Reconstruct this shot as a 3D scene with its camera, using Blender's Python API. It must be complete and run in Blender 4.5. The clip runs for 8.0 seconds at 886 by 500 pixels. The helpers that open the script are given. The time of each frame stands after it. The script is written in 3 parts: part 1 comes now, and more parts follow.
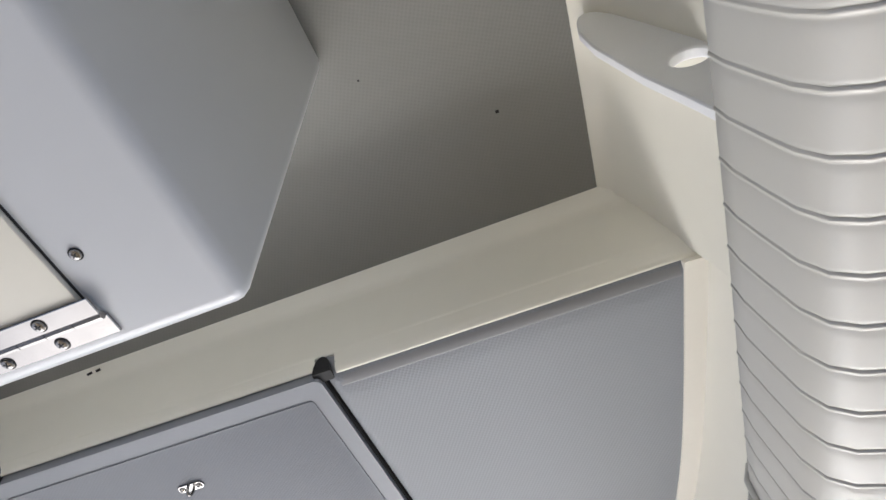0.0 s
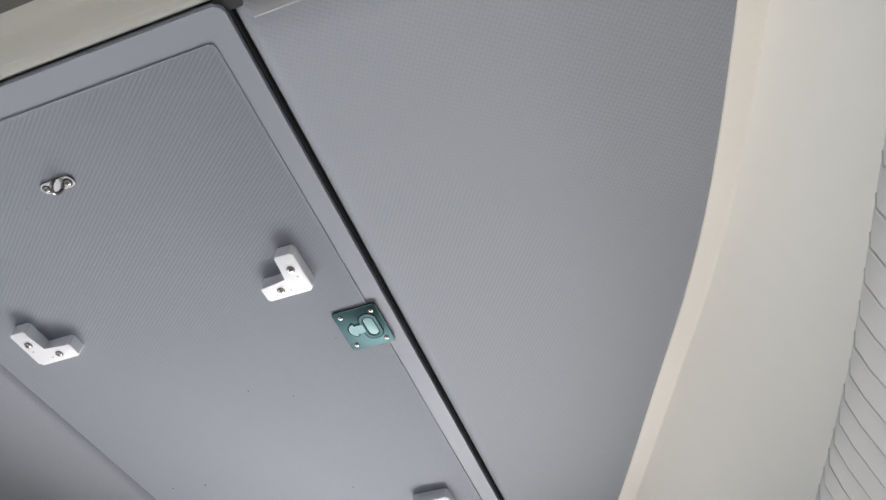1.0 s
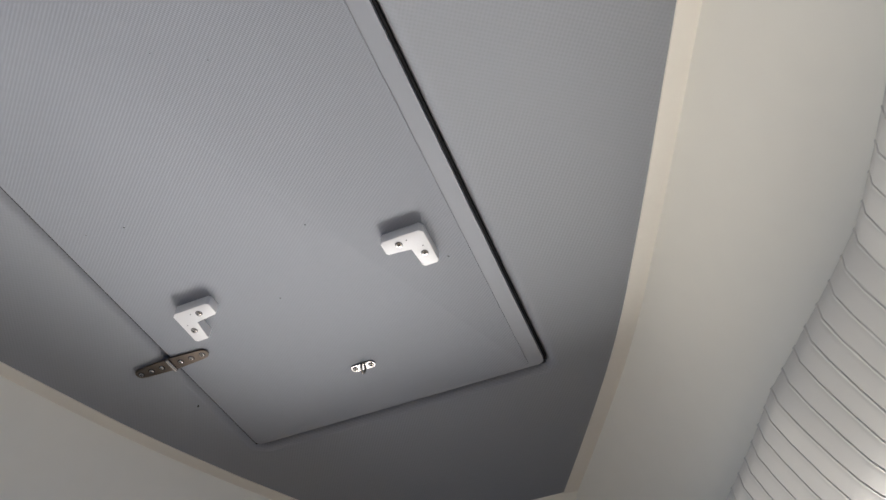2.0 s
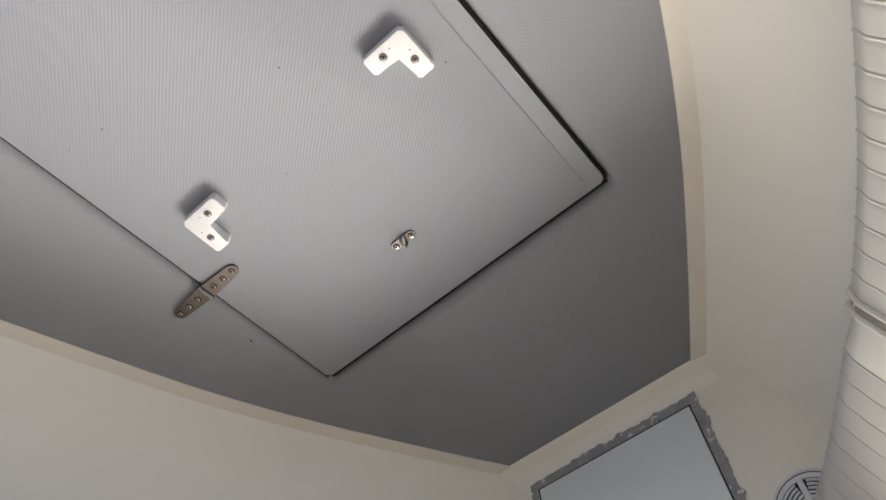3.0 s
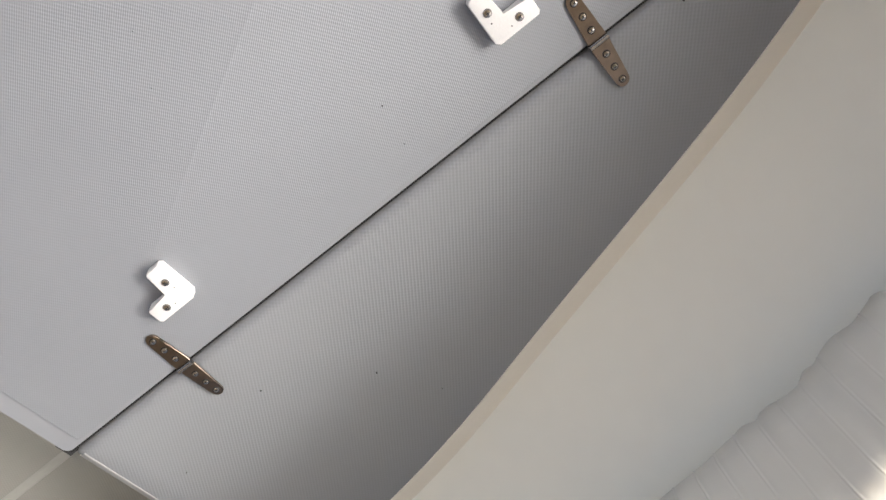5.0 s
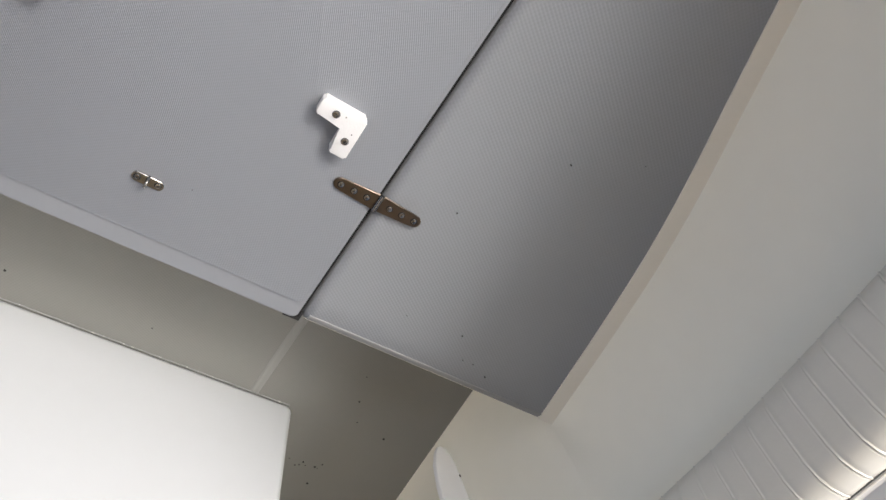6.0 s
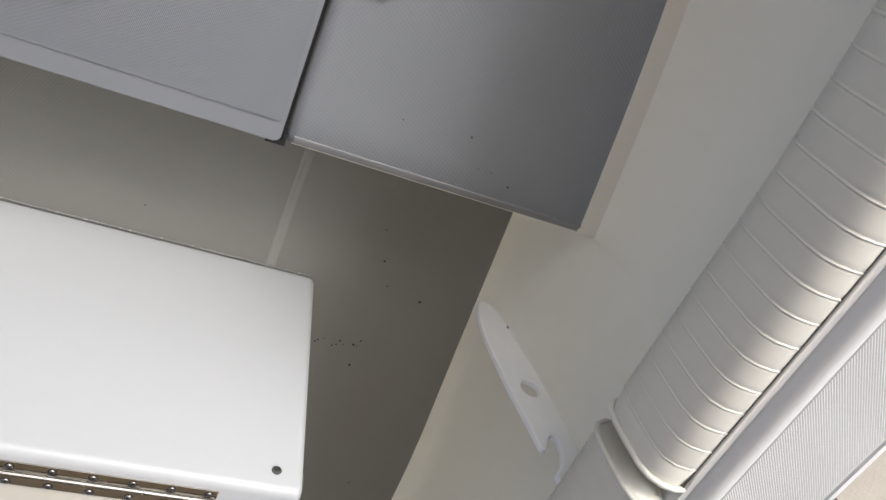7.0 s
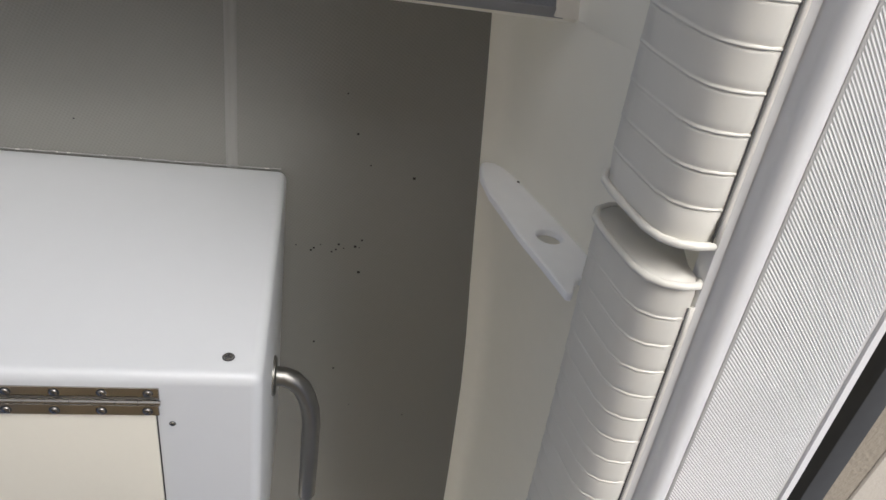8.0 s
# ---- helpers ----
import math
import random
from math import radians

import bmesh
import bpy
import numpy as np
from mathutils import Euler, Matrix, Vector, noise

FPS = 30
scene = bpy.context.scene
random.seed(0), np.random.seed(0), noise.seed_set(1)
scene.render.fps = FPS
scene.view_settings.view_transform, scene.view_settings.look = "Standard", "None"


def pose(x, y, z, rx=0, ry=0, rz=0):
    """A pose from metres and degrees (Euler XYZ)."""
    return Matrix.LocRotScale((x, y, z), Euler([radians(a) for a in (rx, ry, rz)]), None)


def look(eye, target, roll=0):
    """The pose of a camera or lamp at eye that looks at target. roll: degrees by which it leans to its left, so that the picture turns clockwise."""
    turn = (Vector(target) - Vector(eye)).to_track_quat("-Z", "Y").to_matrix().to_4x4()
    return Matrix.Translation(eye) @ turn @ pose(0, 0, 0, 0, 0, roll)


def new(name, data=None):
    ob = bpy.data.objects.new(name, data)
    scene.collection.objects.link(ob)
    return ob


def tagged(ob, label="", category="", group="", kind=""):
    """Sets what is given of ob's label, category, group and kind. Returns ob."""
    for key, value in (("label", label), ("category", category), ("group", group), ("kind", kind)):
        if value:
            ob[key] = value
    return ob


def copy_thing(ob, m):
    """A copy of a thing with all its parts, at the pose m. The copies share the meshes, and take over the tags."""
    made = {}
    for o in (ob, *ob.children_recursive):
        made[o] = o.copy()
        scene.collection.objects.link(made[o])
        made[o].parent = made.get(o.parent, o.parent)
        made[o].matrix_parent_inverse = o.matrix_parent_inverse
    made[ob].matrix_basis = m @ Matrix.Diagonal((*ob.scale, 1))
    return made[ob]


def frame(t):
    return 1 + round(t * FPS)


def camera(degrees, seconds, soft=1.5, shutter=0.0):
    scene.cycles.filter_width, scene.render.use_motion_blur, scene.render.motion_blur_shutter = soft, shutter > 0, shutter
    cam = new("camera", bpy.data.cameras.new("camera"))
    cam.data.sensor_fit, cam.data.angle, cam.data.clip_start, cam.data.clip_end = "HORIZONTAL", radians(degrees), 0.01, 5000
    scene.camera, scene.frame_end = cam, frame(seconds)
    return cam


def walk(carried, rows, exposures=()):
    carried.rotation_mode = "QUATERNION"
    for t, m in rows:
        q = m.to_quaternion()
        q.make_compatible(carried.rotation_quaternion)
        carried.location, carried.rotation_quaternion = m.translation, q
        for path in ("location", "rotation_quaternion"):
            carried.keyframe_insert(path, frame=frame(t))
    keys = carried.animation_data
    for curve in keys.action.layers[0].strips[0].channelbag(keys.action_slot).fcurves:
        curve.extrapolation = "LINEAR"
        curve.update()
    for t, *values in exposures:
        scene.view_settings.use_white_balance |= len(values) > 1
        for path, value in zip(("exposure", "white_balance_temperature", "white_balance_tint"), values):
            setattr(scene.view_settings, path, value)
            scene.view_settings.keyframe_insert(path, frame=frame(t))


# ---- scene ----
cam = camera(64.8, 8.0)
PATH = [
    (0, -1.023, -1.670, 0.747, -34.29, -2.14, 158.04),
    (0.1, -1.029, -1.611, 0.754, -34.65, -1.65, 157.34),
    (0.2, -1.020, -1.574, 0.752, -35.14, -1.48, 158.68),
    (0.3, -1.012, -1.537, 0.743, -36.67, -1.53, 159.03),
    (0.4, -1.005, -1.497, 0.745, -36.82, -1.12, 159.18),
    (0.5, -0.986, -1.467, 0.743, -37.25, -1.06, 159.74),
    (0.6, -0.967, -1.426, 0.742, -38.21, -1.48, 159.61),
    (1, -0.896, -1.224, 0.723, -39.66, -1.12, 160.71),
    (1.5, -0.810, -0.947, 0.807, -39.56, -1.39, 160.91),
    (1.7, -0.793, -0.843, 0.825, -39.53, -1.42, 160.43),
    (2.8, -0.742, -0.359, 0.919, -35.54, -2.23, 143.00),
    (3, -0.704, -0.306, 0.936, -33.72, -3.13, 139.47),
    (3.3, -0.622, -0.203, 0.929, -32.29, -5.55, 132.67),
    (3.5, -0.590, -0.148, 0.929, -31.37, -6.83, 128.71),
    (3.8, -0.517, -0.084, 0.939, -28.26, -9.12, 118.53),
    (3.9, -0.503, -0.083, 0.938, -27.70, -9.45, 115.57),
    (4, -0.486, -0.088, 0.939, -27.36, -9.61, 111.66),
    (4.2, -0.420, -0.088, 0.925, -25.60, -9.45, 99.14),
    (4.5, -0.368, -0.077, 0.928, -25.13, -8.12, 79.66),
    (4.7, -0.367, -0.099, 0.923, -26.60, -8.20, 67.00),
    (5.8, -0.300, -0.267, 0.941, -32.30, -4.03, 34.69),
    (6, -0.275, -0.321, 0.936, -33.86, -4.73, 33.48),
    (6.1, -0.254, -0.369, 0.939, -34.18, -5.63, 32.61),
    (6.5, -0.207, -0.443, 0.960, -35.66, -6.57, 29.84),
    (7, -0.071, -0.540, 0.959, -36.46, -6.44, 23.31),
    (7.2, 0.005, -0.583, 0.963, -36.44, -6.65, 19.95),
    (7.4, 0.087, -0.610, 0.973, -36.32, -5.82, 16.38),
    (7.5, 0.098, -0.628, 0.972, -36.27, -6.33, 15.20),
    (7.7, 0.131, -0.679, 0.957, -36.27, -7.14, 12.55),
    (8, 0.203, -0.789, 0.942, -35.64, -7.05, 9.14),
]
EXPOSURES = [  # seconds, stops, kelvin, tint
    (0.0, 1.00, 5650, 5), (0.5, 1.05, 5600, 5), (1.0, 1.00, 5600, 5), (1.5, 0.98, 5700, 5), (2.8, 1.32, 6100, 5), (3.5, 1.85, 6250, 5), (4.0, 1.90, 6250, 5), (4.5, 1.82, 6200, 5), (6.0, 1.30, 5950, 5), (7.0, 1.03, 5850, 5), (8.0, 0.75, 5800, 5),
]
walk(cam, [(r[0], pose(*r[1:])) for r in PATH], EXPOSURES)


# ---- world, sun, exposure ----
world = bpy.data.worlds.new("world")
scene.world = world
world.use_nodes = True
wn = world.node_tree.nodes
sky = wn.new("ShaderNodeTexSky")
sky.sky_type = "NISHITA"
sky.sun_disc = False
SUN_EL, SUN_AZ = 38.0, 16.0  # degrees; azimuth from the bow towards starboard
sky.sun_elevation = radians(SUN_EL)
sky.sun_rotation = radians(SUN_AZ)
sky.dust_density = 10.0
sky.air_density = 0.3
sky.ozone_density = 0.3
wn["Background"].inputs["Strength"].default_value = 0.15
world.node_tree.links.new(sky.outputs[0], wn["Background"].inputs["Color"])
sun_data = bpy.data.lights.new("sun", "SUN")
sun_data.energy, sun_data.angle, sun_data.color = 0.19, radians(60), (1.0, 0.99, 0.98)
sun = new("sun", sun_data)
sun_dir = Vector((math.sin(radians(SUN_AZ)) * math.cos(radians(SUN_EL)), math.cos(radians(SUN_AZ)) * math.cos(radians(SUN_EL)), math.sin(radians(SUN_EL))))
sun.matrix_world = look(sun_dir * 20, (0, 0, 0))


# ---- materials ----
def material(name, color, rough=0.4, metal=0.0, vary=0.06, scale=6.0, bump=0.0, bump_scale=60.0, coat=0.0, spots=None, detail=5.0):
    """A painted, moulded or metal surface with soft blotches, fine grain and relief."""
    m = bpy.data.materials.new(name)
    m.use_nodes = True
    nt = m.node_tree
    p = nt.nodes["Principled BSDF"]
    p.inputs["Roughness"].default_value = rough
    p.inputs["Metallic"].default_value = metal
    p.inputs["Coat Weight"].default_value = coat
    p.inputs["Coat Roughness"].default_value = 0.27
    geo = nt.nodes.new("ShaderNodeNewGeometry")
    big = nt.nodes.new("ShaderNodeTexNoise")
    big.inputs["Scale"].default_value = scale
    big.inputs["Detail"].default_value = detail
    fine = nt.nodes.new("ShaderNodeTexNoise")
    fine.inputs["Scale"].default_value = scale * 25
    fine.inputs["Detail"].default_value = min(3.0, detail)
    for n in (big, fine):
        nt.links.new(geo.outputs["Position"], n.inputs["Vector"])
    add = nt.nodes.new("ShaderNodeMath")
    add.operation = "MULTIPLY_ADD"
    add.inputs[1].default_value = 0.35
    nt.links.new(fine.outputs["Fac"], add.inputs[0])
    nt.links.new(big.outputs["Fac"], add.inputs[2])
    ramp = nt.nodes.new("ShaderNodeValToRGB")
    e = ramp.color_ramp.elements
    e[0].position, e[1].position = 0.25, 1.0
    e[0].color = (*[c * (1 - vary) for c in color], 1)
    e[1].color = (*[min(1, c * (1 + vary)) for c in color], 1)
    nt.links.new(add.outputs[0], ramp.inputs[0])
    out = ramp.outputs[0]
    if spots:
        speck = nt.nodes.new("ShaderNodeTexNoise")
        speck.inputs["Scale"].default_value = spots[1]
        speck.inputs["Detail"].default_value = 8.0
        nt.links.new(geo.outputs["Position"], speck.inputs["Vector"])
        sr = nt.nodes.new("ShaderNodeValToRGB")
        sr.color_ramp.elements[0].position, sr.color_ramp.elements[1].position = spots[2], spots[2] + 0.04
        nt.links.new(speck.outputs["Fac"], sr.inputs[0])
        mix = nt.nodes.new("ShaderNodeMix")
        mix.data_type = "RGBA"
        nt.links.new(sr.outputs[0], mix.inputs["Factor"])
        nt.links.new(out, mix.inputs["A"])
        mix.inputs["B"].default_value = (*spots[0], 1)
        out = mix.outputs["Result"]
    nt.links.new(out, p.inputs["Base Color"])
    rr = nt.nodes.new("ShaderNodeMapRange")
    rr.inputs["To Min"].default_value, rr.inputs["To Max"].default_value = rough * 0.95, min(1, rough * 1.06)
    nt.links.new(big.outputs["Fac"], rr.inputs["Value"])
    nt.links.new(rr.outputs[0], p.inputs["Roughness"])
    if bump:
        bn = nt.nodes.new("ShaderNodeTexNoise")
        bn.inputs["Scale"].default_value = bump_scale
        bn.inputs["Detail"].default_value = 4.0
        nt.links.new(geo.outputs["Position"], bn.inputs["Vector"])
        b = nt.nodes.new("ShaderNodeBump")
        b.inputs["Distance"].default_value = bump
        nt.links.new(bn.outputs["Fac"], b.inputs["Height"])
        nt.links.new(b.outputs[0], p.inputs["Normal"])
    return m


def nonskid(name, color, pitch, ratio=1.0, rough=0.55, depth=0.00008, turn=0.0):
    """Moulded anti-slip gelcoat: a fine grid of raised diamonds, shade in the hollows painted into the colour."""
    m = material(name, color, rough, vary=0.05, scale=3.0)
    nt = m.node_tree
    p = nt.nodes["Principled BSDF"]
    geo = [n for n in nt.nodes if n.type == "NEW_GEOMETRY"][0]
    rot = nt.nodes.new("ShaderNodeVectorRotate")
    rot.rotation_type = "Z_AXIS"
    rot.inputs["Angle"].default_value = radians(turn)
    nt.links.new(geo.outputs["Position"], rot.inputs["Vector"])
    sep = nt.nodes.new("ShaderNodeSeparateXYZ")
    nt.links.new(rot.outputs[0], sep.inputs[0])
    waves = []
    for axis, k in (("X", 1.0), ("Y", ratio)):
        mul = nt.nodes.new("ShaderNodeMath")
        mul.operation = "MULTIPLY"
        mul.inputs[1].default_value = 2 * math.pi / (pitch * k)
        nt.links.new(sep.outputs[axis], mul.inputs[0])
        s = nt.nodes.new("ShaderNodeMath")
        s.operation = "SINE"
        nt.links.new(mul.outputs[0], s.inputs[0])
        waves.append(s)
    tot = nt.nodes.new("ShaderNodeMath")
    tot.operation = "ADD"
    for i in (0, 1):
        nt.links.new(waves[i].outputs[0], tot.inputs[i])
    b = nt.nodes.new("ShaderNodeBump")
    b.inputs["Distance"].default_value = depth
    b.inputs["Strength"].default_value = 0.9
    nt.links.new(tot.outputs[0], b.inputs["Height"])
    nt.links.new(b.outputs[0], p.inputs["Normal"])
    ramp = [n for n in nt.nodes if n.type == "VALTORGB"][0]
    # colour darkened in the hollows, as shade, so the relief shows
    hollow_shade = nt.nodes.new("ShaderNodeMapRange")
    hollow_shade.inputs["From Min"].default_value, hollow_shade.inputs["From Max"].default_value = -2.0, 0.6
    hollow_shade.inputs["To Min"].default_value, hollow_shade.inputs["To Max"].default_value = 0.925, 1.0
    nt.links.new(tot.outputs[0], hollow_shade.inputs["Value"])
    mix = nt.nodes.new("ShaderNodeVectorMath")
    mix.operation = "SCALE"
    nt.links.new(ramp.outputs[0], mix.inputs[0])
    nt.links.new(hollow_shade.outputs[0], mix.inputs["Scale"])
    nt.links.new(mix.outputs[0], p.inputs["Base Color"])
    return m


M_LINER = material("liner_gelcoat", (0.875, 0.845, 0.73), 0.40, vary=0.02, scale=1.2, detail=0.0)
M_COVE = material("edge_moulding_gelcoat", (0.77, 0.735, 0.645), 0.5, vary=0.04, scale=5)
M_WHITE = material("white_gelcoat", (0.485, 0.50, 0.512), 0.31, vary=0.015, scale=1.6, detail=0.0)
M_GREY = material("grey_gelcoat", (0.245, 0.256, 0.278), 0.55, vary=0.03, scale=4.0)
M_EDGE = material("deck_edge_gelcoat", (0.26, 0.262, 0.265), 0.6, vary=0.05, scale=8.0)
M_DECK = nonskid("deck_nonskid", (0.252, 0.264, 0.282), 0.0052, 1.0, rough=0.68, turn=35, depth=0.00009)
M_HATCH = nonskid("hatch_nonskid", (0.250, 0.263, 0.288), 0.0046, 0.55, rough=0.68, depth=0.00008, turn=54)
M_FLOOR = nonskid("floor_nonskid", (0.232, 0.229, 0.211), 0.0052, 1.0, turn=30, depth=0.00008)
M_JOINT = material("floor_joint_gelcoat", (0.29, 0.286, 0.268), 0.4, vary=0.04, scale=6)
M_GUNWALE = material("gunwale_gelcoat", (0.66, 0.66, 0.65), 0.30, vary=0.02, scale=3.0, detail=0.0)
# darker copy of the gunwale non-skid: painted shade between the ribs
M_RIB_SHADE = material("gunwale_rib_shade", (0.46, 0.46, 0.455), 0.6, vary=0.08, scale=8)
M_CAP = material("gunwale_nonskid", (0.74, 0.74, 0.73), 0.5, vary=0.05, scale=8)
M_VINYL = material("bolster_vinyl", (0.645, 0.63, 0.57), 0.38, vary=0.02, scale=2.0, bump=0.00006, bump_scale=300, detail=1.0)
M_STEEL = material("stainless_steel", (0.31, 0.30, 0.285), 0.24, 1.0, vary=0.08, scale=30)
M_TUBE = material("brushed_tube", (0.26, 0.255, 0.24), 0.38, 1.0, vary=0.08, scale=20)
M_BRONZE = material("brown_steel", (0.15, 0.122, 0.098), 0.28, 1.0, vary=0.25, scale=60)
# both latch steels carry a teal reflection of the surroundings as base colour
M_TEAL = material("latch_plate_steel_reflection", (0.026, 0.050, 0.052), 0.42, 1.0, vary=0.12, scale=30)
M_LATCH = material("latch_pad_steel_reflection", (0.085, 0.125, 0.13), 0.38, 1.0, vary=0.12, scale=30)
M_HINGE = material("hinge_steel", (0.42, 0.40, 0.37), 0.13, 1.0, vary=0.12, scale=30)
M_PLASTIC = material("white_plastic", (0.93, 0.93, 0.92), 0.42, vary=0.03, scale=25, bump=0.0003, bump_scale=300)
M_CHOCK = material("chock_plastic", (0.72, 0.72, 0.715), 0.45, vary=0.04, scale=25, bump=0.0003, bump_scale=300)
M_LID = material("cream_lid", (0.60, 0.58, 0.50), 0.42, vary=0.03, scale=5, bump=0.0003, bump_scale=40)
M_DOOR = material("locker_door_gelcoat", (0.80, 0.84, 0.83), 0.34, vary=0.03, scale=4)
M_SEAL = material("weathered_sealant", (0.31, 0.31, 0.305), 0.75, vary=0.3, scale=30, bump=0.002, bump_scale=120, spots=((0.62, 0.61, 0.58), 70, 0.60))
# dark grey that paints the shade between bolster and gunwale
M_SEAM_SHADE = material("seam_shade", (0.10, 0.10, 0.095), 0.6, vary=0.2, scale=30)
M_DARK = material("dark_gap", (0.02, 0.02, 0.02), 0.8, vary=0.2, scale=20)
# black for gaps; round the hatch it stands in for shade
M_BLACK_GAP = material("black_hole", (0.008, 0.008, 0.008), 0.95, vary=0.2, scale=20)
M_GROUND = material("dusty_ground", (0.19, 0.165, 0.125), 0.85, vary=0.18, scale=1.5, bump=0.01, bump_scale=30)
M_FRAME = material("galvanised_dark_steel", (0.022, 0.023, 0.024), 0.85, 0.0, vary=0.3, scale=12)
M_SHADE_ROOF = material("added_shade_roof", (0.66, 0.57, 0.42), 0.6, vary=0.05)
M_ROLLER = material("brown_rubber", (0.10, 0.075, 0.05), 0.7, vary=0.3, scale=30, bump=0.004, bump_scale=60)
M_SUNLIT = material("sunlit_ground", (0.33, 0.30, 0.25), 0.8, vary=0.10, scale=2.0, bump=0.004, bump_scale=40)


# ---- mesh helpers ----
CX = -0.303  # centre line of the boat


def part(name, bm, mat, parent=None, label="", smooth=False, angle=None):
    me = bpy.data.meshes.new(name)
    bmesh.ops.recalc_face_normals(bm, faces=bm.faces)
    bm.to_mesh(me)
    bm.free()
    me.materials.append(mat)
    if smooth:
        for poly in me.polygons:
            poly.use_smooth = True
        if angle:
            me.set_sharp_from_angle(angle=radians(angle))
    ob = new(name, me)
    if parent:
        ob.parent = parent
    if label:
        tagged(ob, label)
    return ob


def thing(name, label, category, at=(0, 0, 0), group=""):
    ob = new(name)
    ob.empty_display_size = 0.02
    ob.location = at
    return tagged(ob, label, category, group)


def box(x0, x1, y0, y1, z0, z1, bevel=0.0, segs=2, bm=None):
    bm = bm or bmesh.new()
    m = Matrix.LocRotScale(((x0 + x1) / 2, (y0 + y1) / 2, (z0 + z1) / 2), None, (x1 - x0, y1 - y0, z1 - z0))
    vs = bmesh.ops.create_cube(bm, size=1, matrix=m)["verts"]
    if bevel:
        es = list({e for v in vs for e in v.link_edges})
        bmesh.ops.bevel(bm, geom=es, offset=bevel, segments=segs, profile=0.5, affect="EDGES")
    return bm


def loft(rings, closed=False, caps=False):
    """A skin over rings of equally many points."""
    bm = bmesh.new()
    vs = [[bm.verts.new(p) for p in ring] for ring in rings]
    n = len(rings[0])
    for a, b in zip(vs, vs[1:]):
        for i in range(n if closed else n - 1):
            j = (i + 1) % n
            bm.faces.new((a[i], a[j], b[j], b[i]))
    if caps:
        bm.faces.new(vs[0])
        bm.faces.new(vs[-1][::-1])
    return bm


def prism(outline, z0, z1, bevel=0.0, segs=2):
    """An upright plate over an outline in x and y."""
    bm = bmesh.new()
    lo = [bm.verts.new((x, y, z0)) for x, y in outline]
    hi = [bm.verts.new((x, y, z1)) for x, y in outline]
    n = len(outline)
    top = bm.faces.new(hi)
    bm.faces.new(lo[::-1])
    for i in range(n):
        bm.faces.new((lo[i], lo[(i + 1) % n], hi[(i + 1) % n], hi[i]))
    if bevel:
        bmesh.ops.bevel(bm, geom=list(top.edges), offset=bevel, segments=segs, profile=0.5, affect="EDGES")
    return bm


def round_rect(x0, x1, y0, y1, r, n=5):
    pts = []
    for cx, cy, a in ((x1 - r, y1 - r, 0), (x0 + r, y1 - r, 90), (x0 + r, y0 + r, 180), (x1 - r, y0 + r, 270)):
        for i in range(n + 1):
            t = radians(a + 90 * i / n)
            pts.append((cx + r * math.cos(t), cy + r * math.sin(t)))
    return pts


def tube(points, r, n=10, caps=True):
    """A round bar along points."""
    pts = [Vector(p) for p in points]
    rings = []
    side = None
    for i, p in enumerate(pts):
        d = (pts[min(i + 1, len(pts) - 1)] - pts[max(i - 1, 0)]).normalized()
        if side is None:
            side = d.orthogonal().normalized()
        side = (side - d * side.dot(d)).normalized()
        up = d.cross(side)
        rings.append([p + r * (math.cos(2 * math.pi * k / n) * side + math.sin(2 * math.pi * k / n) * up) for k in range(n)])
    return loft(rings, True, caps)


def disc(r, h, n=16, dome=0.0):
    """A low round head, its foot at z = 0."""
    rings = [[(q * math.cos(2 * math.pi * k / n), q * math.sin(2 * math.pi * k / n), z) for k in range(n)] for q, z in ((r, 0), (r, h * 0.5), (r * 0.86, h), (r * 0.4, h + dome))]
    return loft(rings, True, True)


def screw(parent, x, y, z, r=0.0045, mat=None, turn=None, name="screw"):
    """A pan-head screw with a dark cross recess in a dark countersink."""
    bm = disc(r, r * 0.45, 14, r * 0.12)
    bright = len(bm.faces)
    box(-r * 0.52, r * 0.52, -r * 0.12, r * 0.12, r * 0.5, r * 0.62, bm=bm)
    box(-r * 0.12, r * 0.12, -r * 0.52, r * 0.52, r * 0.5, r * 0.625, bm=bm)
    rim = [[bm.verts.new((q * r * math.cos(math.pi * k / 7), q * r * math.sin(math.pi * k / 7), r * h)) for k in range(14)] for q, h in ((0.98, 0.10), (1.24, 0.06))]
    for k in range(14):
        bm.faces.new((rim[0][k], rim[1][k], rim[1][(k + 1) % 14], rim[0][(k + 1) % 14]))
    ob = part(name, bm, mat or M_STEEL, parent, smooth=True, angle=40)
    ob.data.materials.append(M_DARK)
    for poly in ob.data.polygons:
        poly.material_index = 1 if poly.index >= bright else 0
    m = Matrix.Translation((x, y, z)) @ (turn or Matrix()) @ pose(0, 0, 0, 0, 0, (x * 7919 + y * 3571) % 90)
    ob.matrix_basis = m
    return ob


def table(rows):
    ys, vs = [r[0] for r in rows], [r[1] for r in rows]
    return lambda y: float(np.interp(y, ys, vs))


def smooth_table(rows):
    """A curve through (y, value) rows, eased by averaging."""
    f = table(rows)
    return lambda y: sum(f(y + d) for d in (-0.12, -0.08, -0.04, 0, 0.04, 0.08, 0.12)) / 7


# half widths from the centre line: raised deck, cockpit floor, inner edge of the gunwale
deck_half = smooth_table([(-1.6, 0.94), (-1.045, 0.838), (-0.74, 0.78), (-0.54, 0.732), (-0.3, 0.645), (0.0, 0.543), (0.25, 0.45), (0.48, 0.335), (0.71, 0.212), (1.0, 0.05)])
floor_half = smooth_table([(-3.4, 0.96), (-2.3, 0.905), (-1.87, 0.875), (-1.64, 0.845), (-1.38, 0.815), (-1.07, 0.779), (-0.8, 0.74)])
